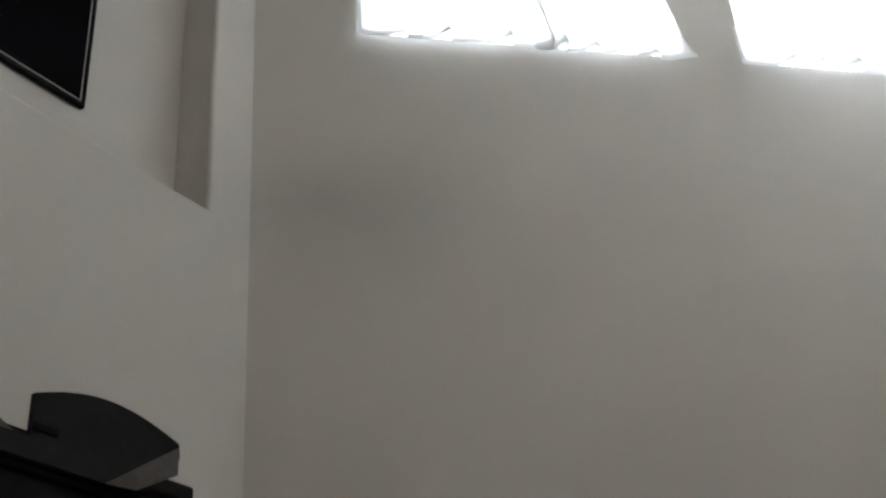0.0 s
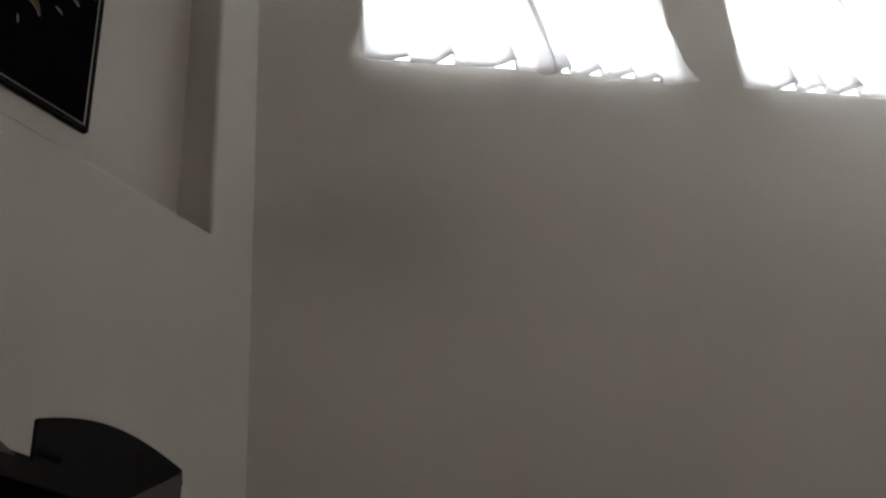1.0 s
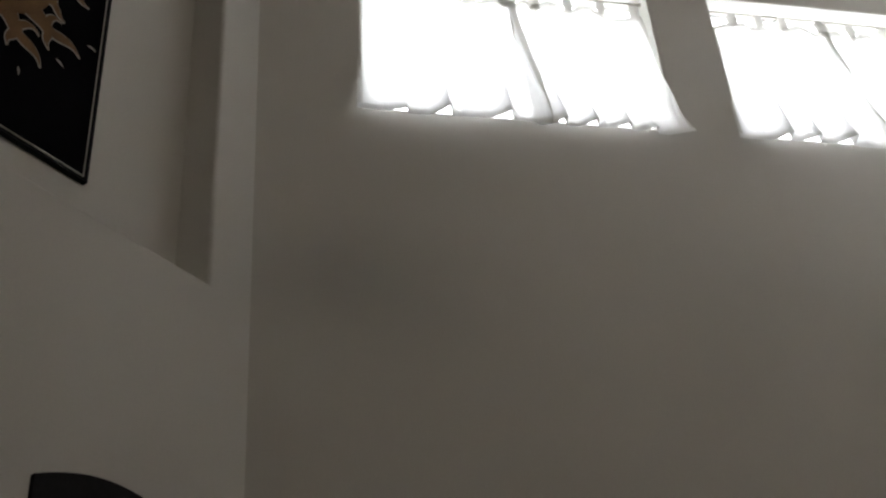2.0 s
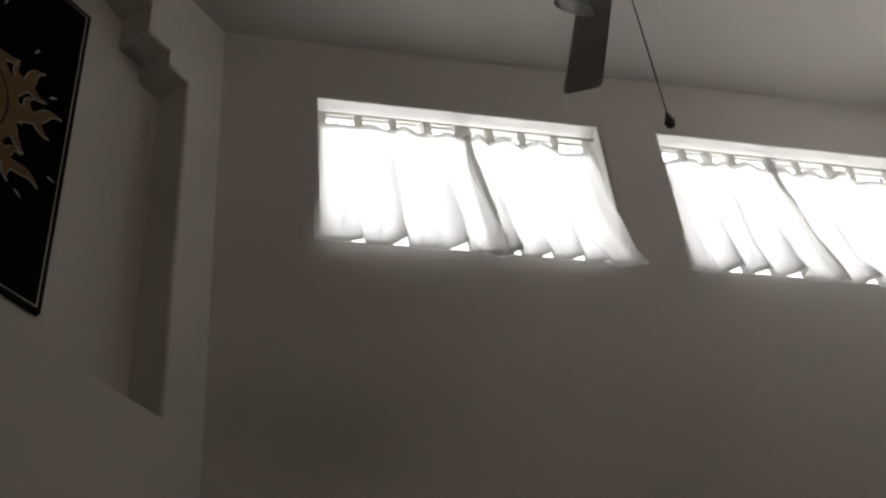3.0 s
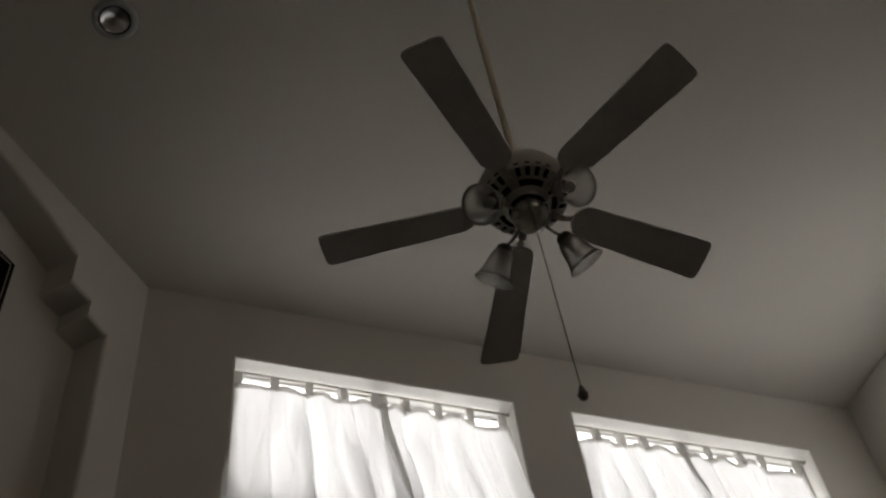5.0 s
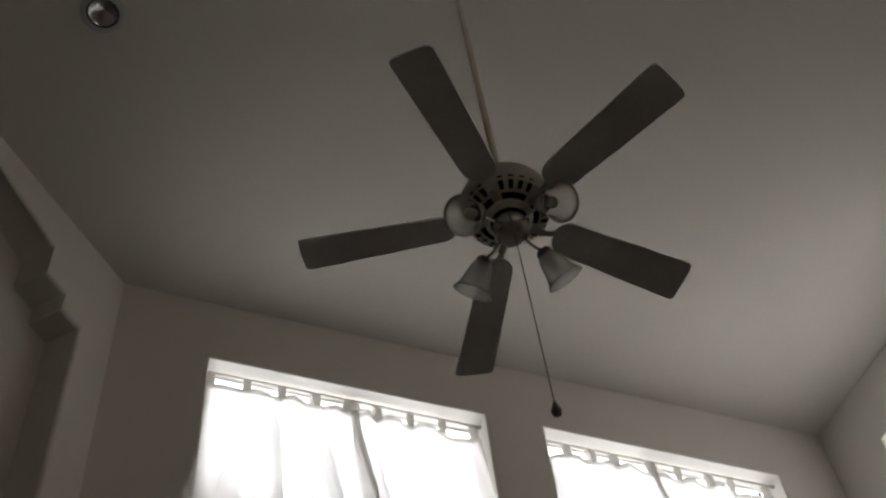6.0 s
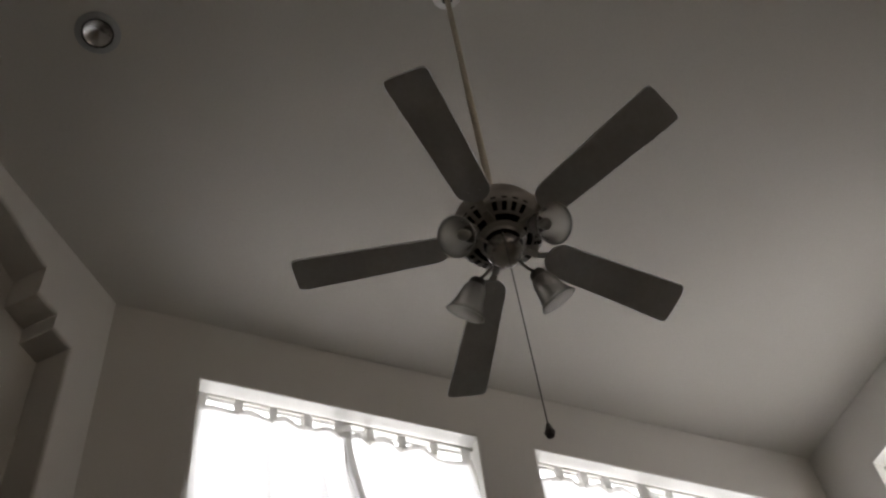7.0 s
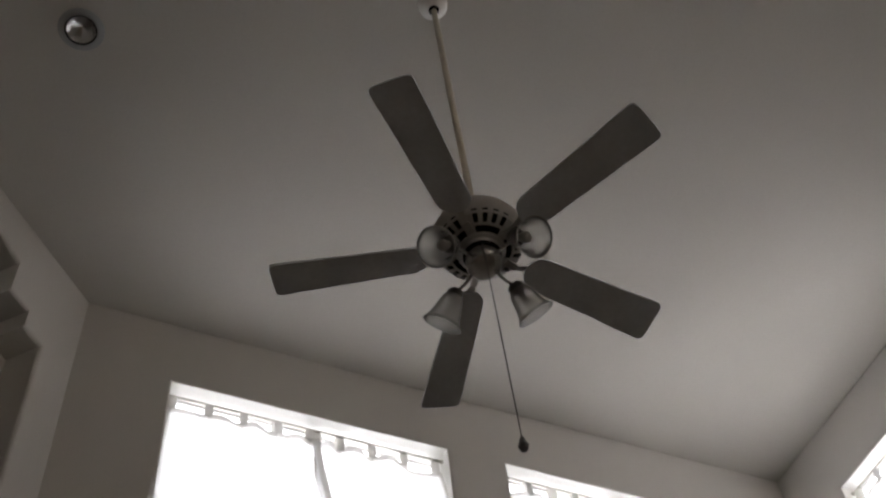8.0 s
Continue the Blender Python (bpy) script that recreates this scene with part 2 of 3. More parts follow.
# ceiling with a cut-out for the recessed lamp
SPOT = (-0.385, -1.471)
bm = bmesh.new()
x0, y0 = WEST - 1.0, SOUTH - THICK
holed_wall(bm, EAST + THICK - x0, THICK * 2 - SOUTH, [(SPOT[0] - x0 - 0.066, SPOT[1] - y0 - 0.066, SPOT[0] - x0 + 0.066, SPOT[1] - y0 + 0.066)], 0.14, 0)
ceiling = part("ceiling", bm, CEILING_PAINT)
ceiling.matrix_world = Matrix(((1, 0, 0, x0), (0, 0, 1, y0), (0, 1, 0, CEIL), (0, 0, 0, 1)))
tagged(ceiling, "flat cream-painted plaster ceiling", "ceiling", kind="structure")

# the wall across the corner, with its stepped and arched niche; x runs from the corner along it, y into it
NICHE_POSE = Matrix(((-math.cos(ANGLE), -math.sin(ANGLE), 0, 0), (-math.sin(ANGLE), math.cos(ANGLE), 0, 0), (0, 0, 1, 0), (0, 0, 0, 1)))
STEPS = [(0.227, 5.293), (0.362, 5.40), (0.505, 5.60)]   # where each step begins, and its height


def niche_head():
    """Columns (u0, u1, height at u0, height at u1) from one side of the niche to the other."""
    cols = [(STEPS[0][0], STEPS[1][0], STEPS[0][1], STEPS[0][1]), (STEPS[1][0], STEPS[2][0], STEPS[1][1], STEPS[1][1])]
    n, a = 12, STEPS[2][0]
    arch = lambda u: STEPS[2][1] + 0.135 * math.sin(math.pi / 2 * (u - a) / (NICHE_MID - a))
    us = [a + (NICHE_MID - a) * k / n for k in range(n + 1)]
    cols += [(p, q, arch(p), arch(q)) for p, q in zip(us, us[1:])]
    return cols + [(LEN - q, LEN - p, zq, zp) for p, q, zp, zq in reversed(cols)]


bm = bmesh.new()
cols = niche_head()
quad = lambda *ps: bm.faces.new([bm.verts.new(p) for p in ps])
lo, hi = cols[0][0], cols[-1][1]
D = NICHE_DEEP
for a, b in ((0, lo), (hi, LEN)):
    quad((a, 0, 0), (b, 0, 0), (b, 0, NICHE_LOW), (a, 0, NICHE_LOW))
    quad((a, 0, NICHE_LOW), (b, 0, NICHE_LOW), (b, 0, STEPS[0][1]), (a, 0, STEPS[0][1]))
    quad((a, 0, STEPS[0][1]), (b, 0, STEPS[0][1]), (b, 0, CEIL), (a, 0, CEIL))
last = None
for a, b, za, zb in cols:
    quad((a, 0, 0), (b, 0, 0), (b, 0, NICHE_LOW), (a, 0, NICHE_LOW))
    quad((a, 0, za), (b, 0, zb), (b, 0, CEIL), (a, 0, CEIL))
    quad((a, 0, za), (b, 0, zb), (b, D, zb), (a, D, za))
    quad((a, 0, NICHE_LOW), (b, 0, NICHE_LOW), (b, D, NICHE_LOW), (a, D, NICHE_LOW))
    quad((a, D, NICHE_LOW), (b, D, NICHE_LOW), (b, D, zb), (a, D, za))
    if last is not None and abs(last - za) > 1e-6:
        quad((a, 0, last), (a, 0, za), (a, D, za), (a, D, last))
    last = zb
for a in (lo, hi):
    quad((a, 0, NICHE_LOW), (a, 0, STEPS[0][1]), (a, D, STEPS[0][1]), (a, D, NICHE_LOW))
for p, q in (((-0.1, D + 0.1), (LEN + 0.1, D + 0.1)),):
    quad((p[0], p[1], 0), (q[0], q[1], 0), (q[0], q[1], CEIL), (p[0], p[1], CEIL))
bmesh.ops.remove_doubles(bm, verts=bm.verts, dist=1e-5)
bmesh.ops.recalc_face_normals(bm, faces=bm.faces)
es = [e for e in bm.edges if len(e.link_faces) == 2 and e.calc_face_angle() > 1.0 and all(abs(v.co.y) < 1e-6 for v in e.verts)]
bmesh.ops.bevel(bm, geom=es, offset=0.018, segments=4, affect="EDGES", profile=0.5)
wall = part("wall_northwest", bm, PAINT)
wall.matrix_world = NICHE_POSE
tagged(wall, "cream plaster wall across the corner with a stepped arched niche", "wall", kind="structure")


# ---- windows ----
def make_window(m, width, name):
    """A fixed vinyl window in an opening; the pose m is the opening's upper left corner on the room's face, y outwards."""
    h = TOP - SILL
    w = thing(name, m, "white vinyl slider window, bright daylight behind it", "window", kind="structure")
    bm = bmesh.new()
    for b in ((0, 0.10, -h, 0.022, 0.15, 0), (width - 0.022, 0.10, -h, width, 0.15, 0), (0.022, 0.10, -0.010, width - 0.022, 0.15, 0),
              (0.022, 0.10, -h, width - 0.022, 0.15, -h + 0.022)):
        box(bm, *b, bevel=0.004)
    part("window_frame", bm, VINYL, w)
    # added white boards lining the opening; their tone makes up for light missing there
    for name_, b in (("head_lining", (0, 0.002, -0.005, width, 0.099, 0)), ("jamb_lining", (0, 0.002, -h + 0.005, 0.005, 0.099, -0.005)),
                     ("jamb_lining", (width - 0.005, 0.002, -h + 0.005, width, 0.099, -0.005)), ("sill_board", (0, 0.002, -h, width, 0.099, -h + 0.005))):
        bm = bmesh.new()
        part(name_, box(bm, *b), TRIM, w)
    mid = width / 2
    for a, b, y in ((0.022, mid + 0.012, 0.112), (mid - 0.012, width - 0.022, 0.132)):
        bm = bmesh.new()
        for q in ((a, y, -h + 0.022, a + 0.024, y + 0.016, -0.010), (b - 0.024, y, -h + 0.022, b, y + 0.016, -0.010),
                  (a + 0.024, y, -0.024, b - 0.024, y + 0.016, -0.010), (a + 0.024, y, -h + 0.022, b - 0.024, y + 0.016, -h + 0.046)):
            box(bm, *q, bevel=0.003)
        sash = part("sash", bm, VINYL, w)
        bm = bmesh.new()
        box(bm, a + 0.02, y + 0.006, -h + 0.042, b - 0.02, y + 0.010, -0.022)
        pane = part("pane", bm, PANE, sash)
        pane.visible_shadow = False
    return w


def make_rod(m, width):
    r = thing("curtain_rod", m, "thin metal tension rod set under the window head", "curtain rod", "curtain rods")
    bm = bmesh.new()
    tube(bm, [(0.012, 0.07, -0.022), (width - 0.012, 0.07, -0.022)], 0.007)
    part("tube", bm, ROD_METAL, r, smooth=True)
    for a, b in ((0.0, 0.014), (width - 0.014, width)):
        bm = bmesh.new()
        tube(bm, [(a, 0.07, -0.022), (b, 0.07, -0.022)], 0.011)
        part("end_cap", bm, ROD_METAL, r)
    return r


def wave(x, peaks, width_before=0.095, width_after=0.016):
    """How far the cloth stands out at x: it swells slowly towards each fold and falls back sharply behind it."""
    y = 0.0
    for p, a in peaks:
        d = x - p
        if d < 0:
            y = max(y, a * max(0.0, 1 + d / width_before) ** 1.5)
        else:
            y = max(y, a * max(0.0, 1 - d / width_after))
    return y


def make_curtain(m, top, low, tabs, folds, drop, seed, label, pleats=(), sag=0.0, droop=0.0, kick=0.0):
    """One panel: top and low give its edges along the rod and at the hem, tabs the loops' places, folds the places and depths at the hem,
    pleats (place, depth, width) the sharp folds; sag lets the top edge fall between the last two tabs, droop its free corner before the first,
    and kick lifts the hem at its far end."""
    rng = random.Random(seed)
    c = thing("curtain", m, label, "curtain", "window curtains")
    nx, nz = 150, 50
    z_top = -0.104
    ph = [rng.uniform(0, 6.28) for _ in range(6)]
    spans = [(a, b, rng.uniform(-0.008, 0.026), rng.choice((-1, 1)) * rng.uniform(0.006, 0.016)) for a, b in zip(tabs, tabs[1:])]

    def slack(xt):
        """How the top edge lifts and sags between two tabs."""
        if xt < tabs[0]:
            return -droop * (tabs[0] - xt) / max(0.02, tabs[0] - top[0])
        if sag and tabs[-2] < xt < tabs[-1]:
            return -sag * math.sin(math.pi * (xt - tabs[-2]) / (tabs[-1] - tabs[-2])) ** 0.7
        for a, b, lift, swing in spans:
            if a < xt < b:
                f = (xt - a) / (b - a)
                return lift * math.sin(math.pi * f) + swing * math.sin(2 * math.pi * f)
        return 0.0


    def at(i, k):
        f, s = i / nx, k / nz
        xt, xl = top[0] + (top[1] - top[0]) * f, low[0] + (low[1] - low[0]) * f
        x = xt + (xl - xt) * s ** 1.1
        gather = 1.0
        for tx in tabs:
            gather = min(gather, abs(xt - tx) / 0.07)
        head = 0.022 * min(1, gather) + 0.006 * math.sin(31 * xt + ph[0])
        foot = wave(xl, folds) * 1.15
        fold = foot * (0.45 + 0.55 * s)
        ripple = 0.011 * math.sin(26 * xt + 3.5 * s + ph[1]) + 0.007 * math.sin(53 * xt - 2.5 * s + ph[2]) + 0.006 * math.sin(17 * xt + 9 * s + ph[3])
        crease = 0.016 * (1 - abs(math.sin(19 * xt + 2.2 * s + ph[2])) ** 0.45) + 0.010 * (1 - abs(math.sin(33 * xt - 1.6 * s + ph[4])) ** 0.5)
        ripple = 1.5 * ripple + 1.8 * crease - 0.019
        for px_, deep, wide in pleats:
            ripple -= deep * math.exp(-((xt - px_ - 0.012 * s) / wide) ** 2)
        blend = min(1.0, s * 2.2)
        y = 0.068 * (1 - s ** 1.15) - 0.048 * s ** 1.15 - head * (1 - blend) - fold * blend - ripple * min(1, 3 * s) * min(1, 5 * (1 - s))
        z = z_top + slack(xt) * (1 - s) ** 4 - (drop + z_top) * s + 0.007 * math.sin(11 * xl + ph[0]) * s ** 4 + 0.004 * math.sin(14 * xt + ph[4]) * (1 - s)
        z += kick * s ** 3 * max(0.0, (f - 0.82) / 0.18) ** 0.8
        x += 0.004 * math.sin(7 * s + ph[5]) * s * (1 - s) * 4 * math.sin(12 * xt)
        return Vector((x, y, z))

    grid = [[at(i, k) for k in range(nz + 1)] for i in range(nx + 1)]

    def patch(name, i0, i1, k0, k1, mat, lift=0.0, parent=c, lab=""):
        bm = bmesh.new()
        v = {(i, k): bm.verts.new(grid[i][k] - Vector((0, lift, 0))) for i in range(i0, i1 + 1) for k in range(k0, k1 + 1)}
        for i in range(i0, i1):
            for k in range(k0, k1):
                bm.faces.new((v[i, k], v[i + 1, k], v[i + 1, k + 1], v[i, k + 1]))
        return part(name, bm, mat, parent, lab, smooth=True)

    patch("cloth", 4, nx - 4, 2, nz - 2, COTTON)
    patch("bottom_hem", 0, nx, nz - 2, nz, HEM, lab="doubled cloth hem, darker against the light")
    patch("top_hem", 0, nx, 0, 2, TAB)
    patch("side_hem", 0, 4, 2, nz - 2, TAB)
    patch("side_hem", nx - 4, nx, 2, nz - 2, TAB)
    for tx in tabs:
        bm = bmesh.new()
        w, tilt = 0.021, rng.uniform(-0.004, 0.004)
        ring = [(0.056, -0.118), (0.057, -0.060), (0.0600, -0.024), (0.070, -0.0125), (0.0800, -0.024), (0.080, -0.060), (0.074, -0.116)]
        a = [bm.verts.new((tx - w + tilt * (j - 3), y, z)) for j, (y, z) in enumerate(ring)]
        b = [bm.verts.new((tx + w + tilt * (j - 3), y, z)) for j, (y, z) in enumerate(ring)]
        for j in range(len(ring) - 1):
            bm.faces.new((a[j], b[j], b[j + 1], a[j + 1]))
        part("tab", bm, TAB, c)
    return c


W1 = pose(WIN_N[0][0], 0, TOP)
W2 = pose(WIN_N[1][0], 0, TOP)
W3 = pose(EAST, WIN_E[0], TOP, 0, 0, -90)
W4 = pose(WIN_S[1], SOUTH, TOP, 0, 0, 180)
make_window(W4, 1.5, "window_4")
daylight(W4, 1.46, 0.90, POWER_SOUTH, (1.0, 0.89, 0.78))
for m, name, power in ((W1, "window_1", POWER_NORTH), (W2, "window_2", POWER_NORTH), (W3, "window_3", POWER_EAST)):
    make_window(m, 1.5 if name != "window_2" else 1.491, name)
    make_rod(m @ pose(0, 0, -0.012), 1.5 if name != "window_2" else 1.491)
    daylight(m, 1.46, 0.90, power)

DROP = 0.995
W1, W2, W3 = [m @ pose(0, 0, -0.012) for m in (W1, W2, W3)]   # the rods sit a little below the heads
WHITE = "white cotton tab-top curtain panel, backlit, with wavy hem"
make_curtain(W1, (0.006, 0.80), (-0.032, 0.90), [0.035, 0.222, 0.40, 0.575, 0.748],
             [(0.185, 0.03), (0.383, 0.075), (0.672, 0.065), (0.90, 0.01)], DROP, 3, WHITE, [(0.392, 0.045, 0.012), (0.62, 0.03, 0.014)])
make_curtain(W1 @ pose(0, 0.012, 0), (0.77, 1.488), (0.80, 1.582), [0.79, 0.915, 1.095, 1.275, 1.455],
             [(0.926, 0.07), (1.08, 0.055), (1.24, 0.05), (1.372, 0.045)], DROP, 4, WHITE, [(1.285, 0.045, 0.011), (0.885, 0.04, 0.012)], sag=0.045, kick=0.03)
make_curtain(W2, (0.02, 0.70), (-0.045, 0.80), [0.16, 0.305, 0.445, 0.665],
             [(0.20, 0.07), (0.355, 0.05), (0.53, 0.075), (0.79, 0.03)], DROP, 5, WHITE, [(0.315, 0.04, 0.011), (0.47, 0.03, 0.012)], droop=0.05)
make_curtain(W2 @ pose(0, 0.012, 0), (0.67, 1.455), (0.76, 1.46), [0.69, 0.855, 1.055, 1.195, 1.425],
             [(0.95, 0.075), (1.12, 0.06), (1.30, 0.05)], DROP, 6, WHITE, [(0.86, 0.07, 0.015), (1.20, 0.04, 0.011), (1.06, 0.03, 0.012)], sag=0.03)
make_curtain(W3, (0.02, 0.77), (0.0, 0.82), [0.05, 0.22, 0.40, 0.575, 0.74], [(0.2, 0.06), (0.42, 0.06), (0.65, 0.06)], DROP, 7, WHITE)
make_curtain(W3 @ pose(0, 0.012, 0), (0.74, 1.475), (0.78, 1.49), [0.77, 0.94, 1.1, 1.28, 1.45], [(0.95, 0.06), (1.15, 0.06), (1.35, 0.05)], DROP, 8, WHITE)


# ---- ceiling fan ----
FAN = (1.025, -2.134)
BLADES_AT = 3.960 - CEIL
BLADE_TURN = 6.5


def make_fan():
    fan = thing("ceiling_fan", pose(*FAN, CEIL), "five-blade grey ceiling fan on a long rod with glass lamp shades", "ceiling fan")
    h = BLADES_AT
    low = h - 0.022     # the lamps hang from a neck under the motor
    bm = bmesh.new()
    lathe(bm, [(0.016, -0.062), (0.03, -0.060), (0.052, -0.046), (0.064, -0.022), (0.066, 0.0), (0.0, 0.0)])
    canopy = part("canopy", bm, TRIM, fan, "white ceiling canopy", smooth=True)
    bm = bmesh.new()
    lathe(bm, [(0.0, -0.070), (0.014, -0.069), (0.023, -0.063), (0.026, -0.056)], 24)
    part("ball_joint", bm, FAN_DARK, canopy, smooth=True)
    bm = bmesh.new()
    tube(bm, [(0, 0, -0.045), (0, 0, h + 0.19)], 0.0125, 16)
    part("rod", bm, ROD_PAINT, fan, "pale painted steel rod", smooth=True)
    bm = bmesh.new()
    lathe(bm, [(0.0, h + 0.225), (0.019, h + 0.225), (0.024, h + 0.20), (0.024, h + 0.18), (0.034, h + 0.165), (0.06, h + 0.155), (0.105, h + 0.14),
               (0.135, h + 0.115), (0.148, h + 0.085), (0.150, h + 0.055), (0.146, h + 0.036), (0.142, h + 0.03)], 48)
    body = part("motor_housing", bm, FAN_WHITE, fan, smooth=True)
    # lower plate of the motor: a cone with two rings of slots cut through it
    bm = bmesh.new()
    steps, rings = 100, [(0.142, 0.03), (0.139, 0.024), (0.133, 0.017), (0.107, 0.004), (0.097, 0.000), (0.078, -0.008), (0.074, -0.011)]
    v = [[bm.verts.new((r * math.cos(2 * math.pi * k / steps), r * math.sin(2 * math.pi * k / steps), h + z)) for k in range(steps)] for r, z in rings]
    for j in range(len(rings) - 1):
        for k in range(steps):
            slot = (k % 20 > 2) and ((j in (0, 2) and k % 4 in (1, 2)) or (j == 4 and 4 < k % 20 < 19))
            if not slot:
                n = (k + 1) % steps
                bm.faces.new((v[j][k], v[j][n], v[j + 1][n], v[j + 1][k]))
    part("slotted_plate", bm, FAN_WHITE, body)
    bm = bmesh.new()
    lathe(bm, [(0.0, h + 0.05), (0.132, h + 0.05), (0.132, h + 0.034), (0.118, h + 0.020), (0.06, h + 0.002), (0.0, h + 0.002)], 40)
    part("motor_core", bm, FAN_DARK, body, "dark motor seen through the slots")
    bm = bmesh.new()
    lathe(bm, [(0.0, h - 0.009), (0.075, h - 0.0105), (0.074, h - 0.014), (0.066, h - 0.020), (0.060, low - 0.010), (0.0, low - 0.010)], 40)
    part("switch_collar", bm, FAN_WHITE, body)
    # solid ring; its near-black colour stands in for shade between collar and bowl
    bm = bmesh.new()
    lathe(bm, [(0.0, low - 0.009), (0.062, low - 0.009), (0.058, low - 0.0215), (0.0, low - 0.0215)], 40)
    part("gap_shade_ring", bm, FAN_DARK, body, "near-black ring drawn as the shaded gap above the lamp bowl")
    bm = bmesh.new()
    lathe(bm, [(0.046, low - 0.020), (0.053, low - 0.021), (0.057, low - 0.028), (0.057, low - 0.054), (0.053, low - 0.064), (0.042, low - 0.071), (0.016, low - 0.074), (0.0, low - 0.074)], 40)
    part("lamp_bowl", bm, BRASS, fan, "satin pewter bowl", smooth=True)
    # blades with their irons
    for k in range(5):
        a = pose(0, 0, h, 0, 0, BLADE_TURN + 72 * k)
        bm = bmesh.new()
        n, out = 16, []
        for j in range(n + 1):
            q = math.pi / 2 + math.pi * j / n
            out.append((0.215 + 0.05 * math.cos(q), 0.056 * math.sin(q)))
        for j in range(n + 1):
            q = -math.pi / 2 + math.pi * j / n
            c, s = math.cos(q), math.sin(q)
            out.append((0.638 + 0.026 * abs(c) ** 0.6 * (1 if c > 0 else -1), 0.071 * abs(s) ** 0.30 * (1 if s > 0 else -1)))
        t = pose(0, 0, 0, -12, 0, 0)
        lo_ = [bm.verts.new(t @ Vector((x, y, -0.003))) for x, y in out]
        hi_ = [bm.verts.new(t @ Vector((x, y, 0.003))) for x, y in out]
        bm.faces.new(lo_[::-1])
        bm.faces.new(hi_)
        for i in range(len(out)):
            j = (i + 1) % len(out)
            bm.faces.new((lo_[i], lo_[j], hi_[j], hi_[i]))
        blade = part("blade", bm, BLADE, fan, "grey veneered blade")
        blade.matrix_basis = a
        bm = bmesh.new()
        for p, q, w0, w1, z0, z1 in ((0.085, 0.13, 0.014, 0.011, -0.010, -0.014), (0.13, 0.172, 0.009, 0.012, -0.014, 0.010), (0.172, 0.255, 0.026, 0.030, 0.012, 0.012)):
            vs = [bm.verts.new(x) for x in ((p, -w0, z0), (q, -w1, z1), (q, w1, z1), (p, w0, z0), (p, -w0, z0 - 0.004), (q, -w1, z1 - 0.004), (q, w1, z1 - 0.004), (p, w0, z0 - 0.004))]
            for f in ((0, 1, 2, 3), (7, 6, 5, 4), (0, 4, 5, 1), (1, 5, 6, 2), (2, 6, 7, 3), (3, 7, 4, 0)):
                bm.faces.new([vs[i] for i in f])
        iron = part("blade_iron", bm, FAN_WHITE, blade)
        for x, y in ((0.205, -0.018), (0.205, 0.018), (0.24, 0.0)):
            bm = bmesh.new()
            lathe(bm, [(0.0, -0.0055), (0.003, -0.005), (0.004, -0.0035), (0.004, -0.002)], 8, pose(x, y, -0.2126 * y))
            part("screw", bm, BLADE, blade)
    # lamp arms, sockets and bell shades
    for k in range(4):
        a = pose(0, 0, low, 0, 0, 18.5 + 90 * k)
        bm = bmesh.new()
        tube(bm, [(0.048, 0, -0.045), (0.078, 0, -0.058), (0.098, 0, -0.060), (0.116, 0, -0.056), (0.130, 0, -0.058)], 0.0052, 10)
        arm = part("lamp_arm", bm, BRASS, fan, smooth=True)
        arm.matrix_basis = a
        axis = pose(0.129, 0, -0.0545, 0, 180 - 42, 0)
        bm = bmesh.new()
        lathe(bm, [(0.0, -0.008), (0.018, -0.006), (0.026, 0.004), (0.028, 0.026), (0.024, 0.034), (0.0, 0.034)], 24, axis)
        part("socket", bm, SOCKET, arm, smooth=True)
        bm = bmesh.new()
        outer = [(0.027, 0.016), (0.032, 0.024), (0.038, 0.040), (0.042, 0.060), (0.047, 0.084), (0.054, 0.103), (0.064, 0.118)]
        lathe(bm, outer + [(r - 0.003, z - 0.0005) for r, z in reversed(outer)], 36, axis)
        shade = part("shade", bm, SHADE_GLASS, arm, "frosted glass bell shade", smooth=True)
        bm = bmesh.new()
        lathe(bm, [(0.0628, 0.1185), (0.0643, 0.1180), (0.0648, 0.1190), (0.0640, 0.1198), (0.0628, 0.1194), (0.0628, 0.1185)], 36, axis)
        part("rim", bm, RIM_GLASS, arm, "polished rim of the shade", smooth=True)
        bm = bmesh.new()
        lathe(bm, [(0.011, 0.03), (0.012, 0.044), (0.018, 0.062), (0.019, 0.074), (0.013, 0.084), (0.0, 0.088)], 20, axis)
        part("bulb", bm, BULB, arm, smooth=True)
    # pull chain with its fob
    bm = bmesh.new()
    end = 3.051 - CEIL
    tube(bm, [(-0.027, -0.046, low - 0.034), (-0.030, -0.060, low - 0.037), (-0.030, -0.061, (low + end) / 2), (-0.030, -0.062, end)], 0.0018, 8)
    chain = part("pull_chain", bm, CHAIN, fan)
    bm = bmesh.new()
    lathe(bm, [(0.0, end + 0.004), (0.005, end), (0.009, end - 0.015), (0.0145, end - 0.031), (0.011, end - 0.042), (0.0, end - 0.045)], 7, pose(-0.030, -0.062, 0))
    part("fob", bm, FOB, chain, "dark wooden fob")
    return fan


make_fan()

# ---- recessed lamp ----
spot = thing("downlight", pose(*SPOT, CEIL), "recessed ceiling downlight with grey trim and mirrored cone, unlit", "ceiling light")
bm = bmesh.new()
lathe(bm, [(0.066, 0.002), (0.068, -0.006), (0.080, -0.008), (0.098, -0.005), (0.102, 0.0)], 48)
part("trim_ring", bm, TRIM_GREY, spot, smooth=True)
bm = bmesh.new()
lathe(bm, [(0.066, 0.004), (0.066, -0.0065), (0.0685, -0.0085), (0.071, -0.0082)], 48)
part("gasket", bm, FAN_DARK, spot, "black ring inside the trim")
bm = bmesh.new()
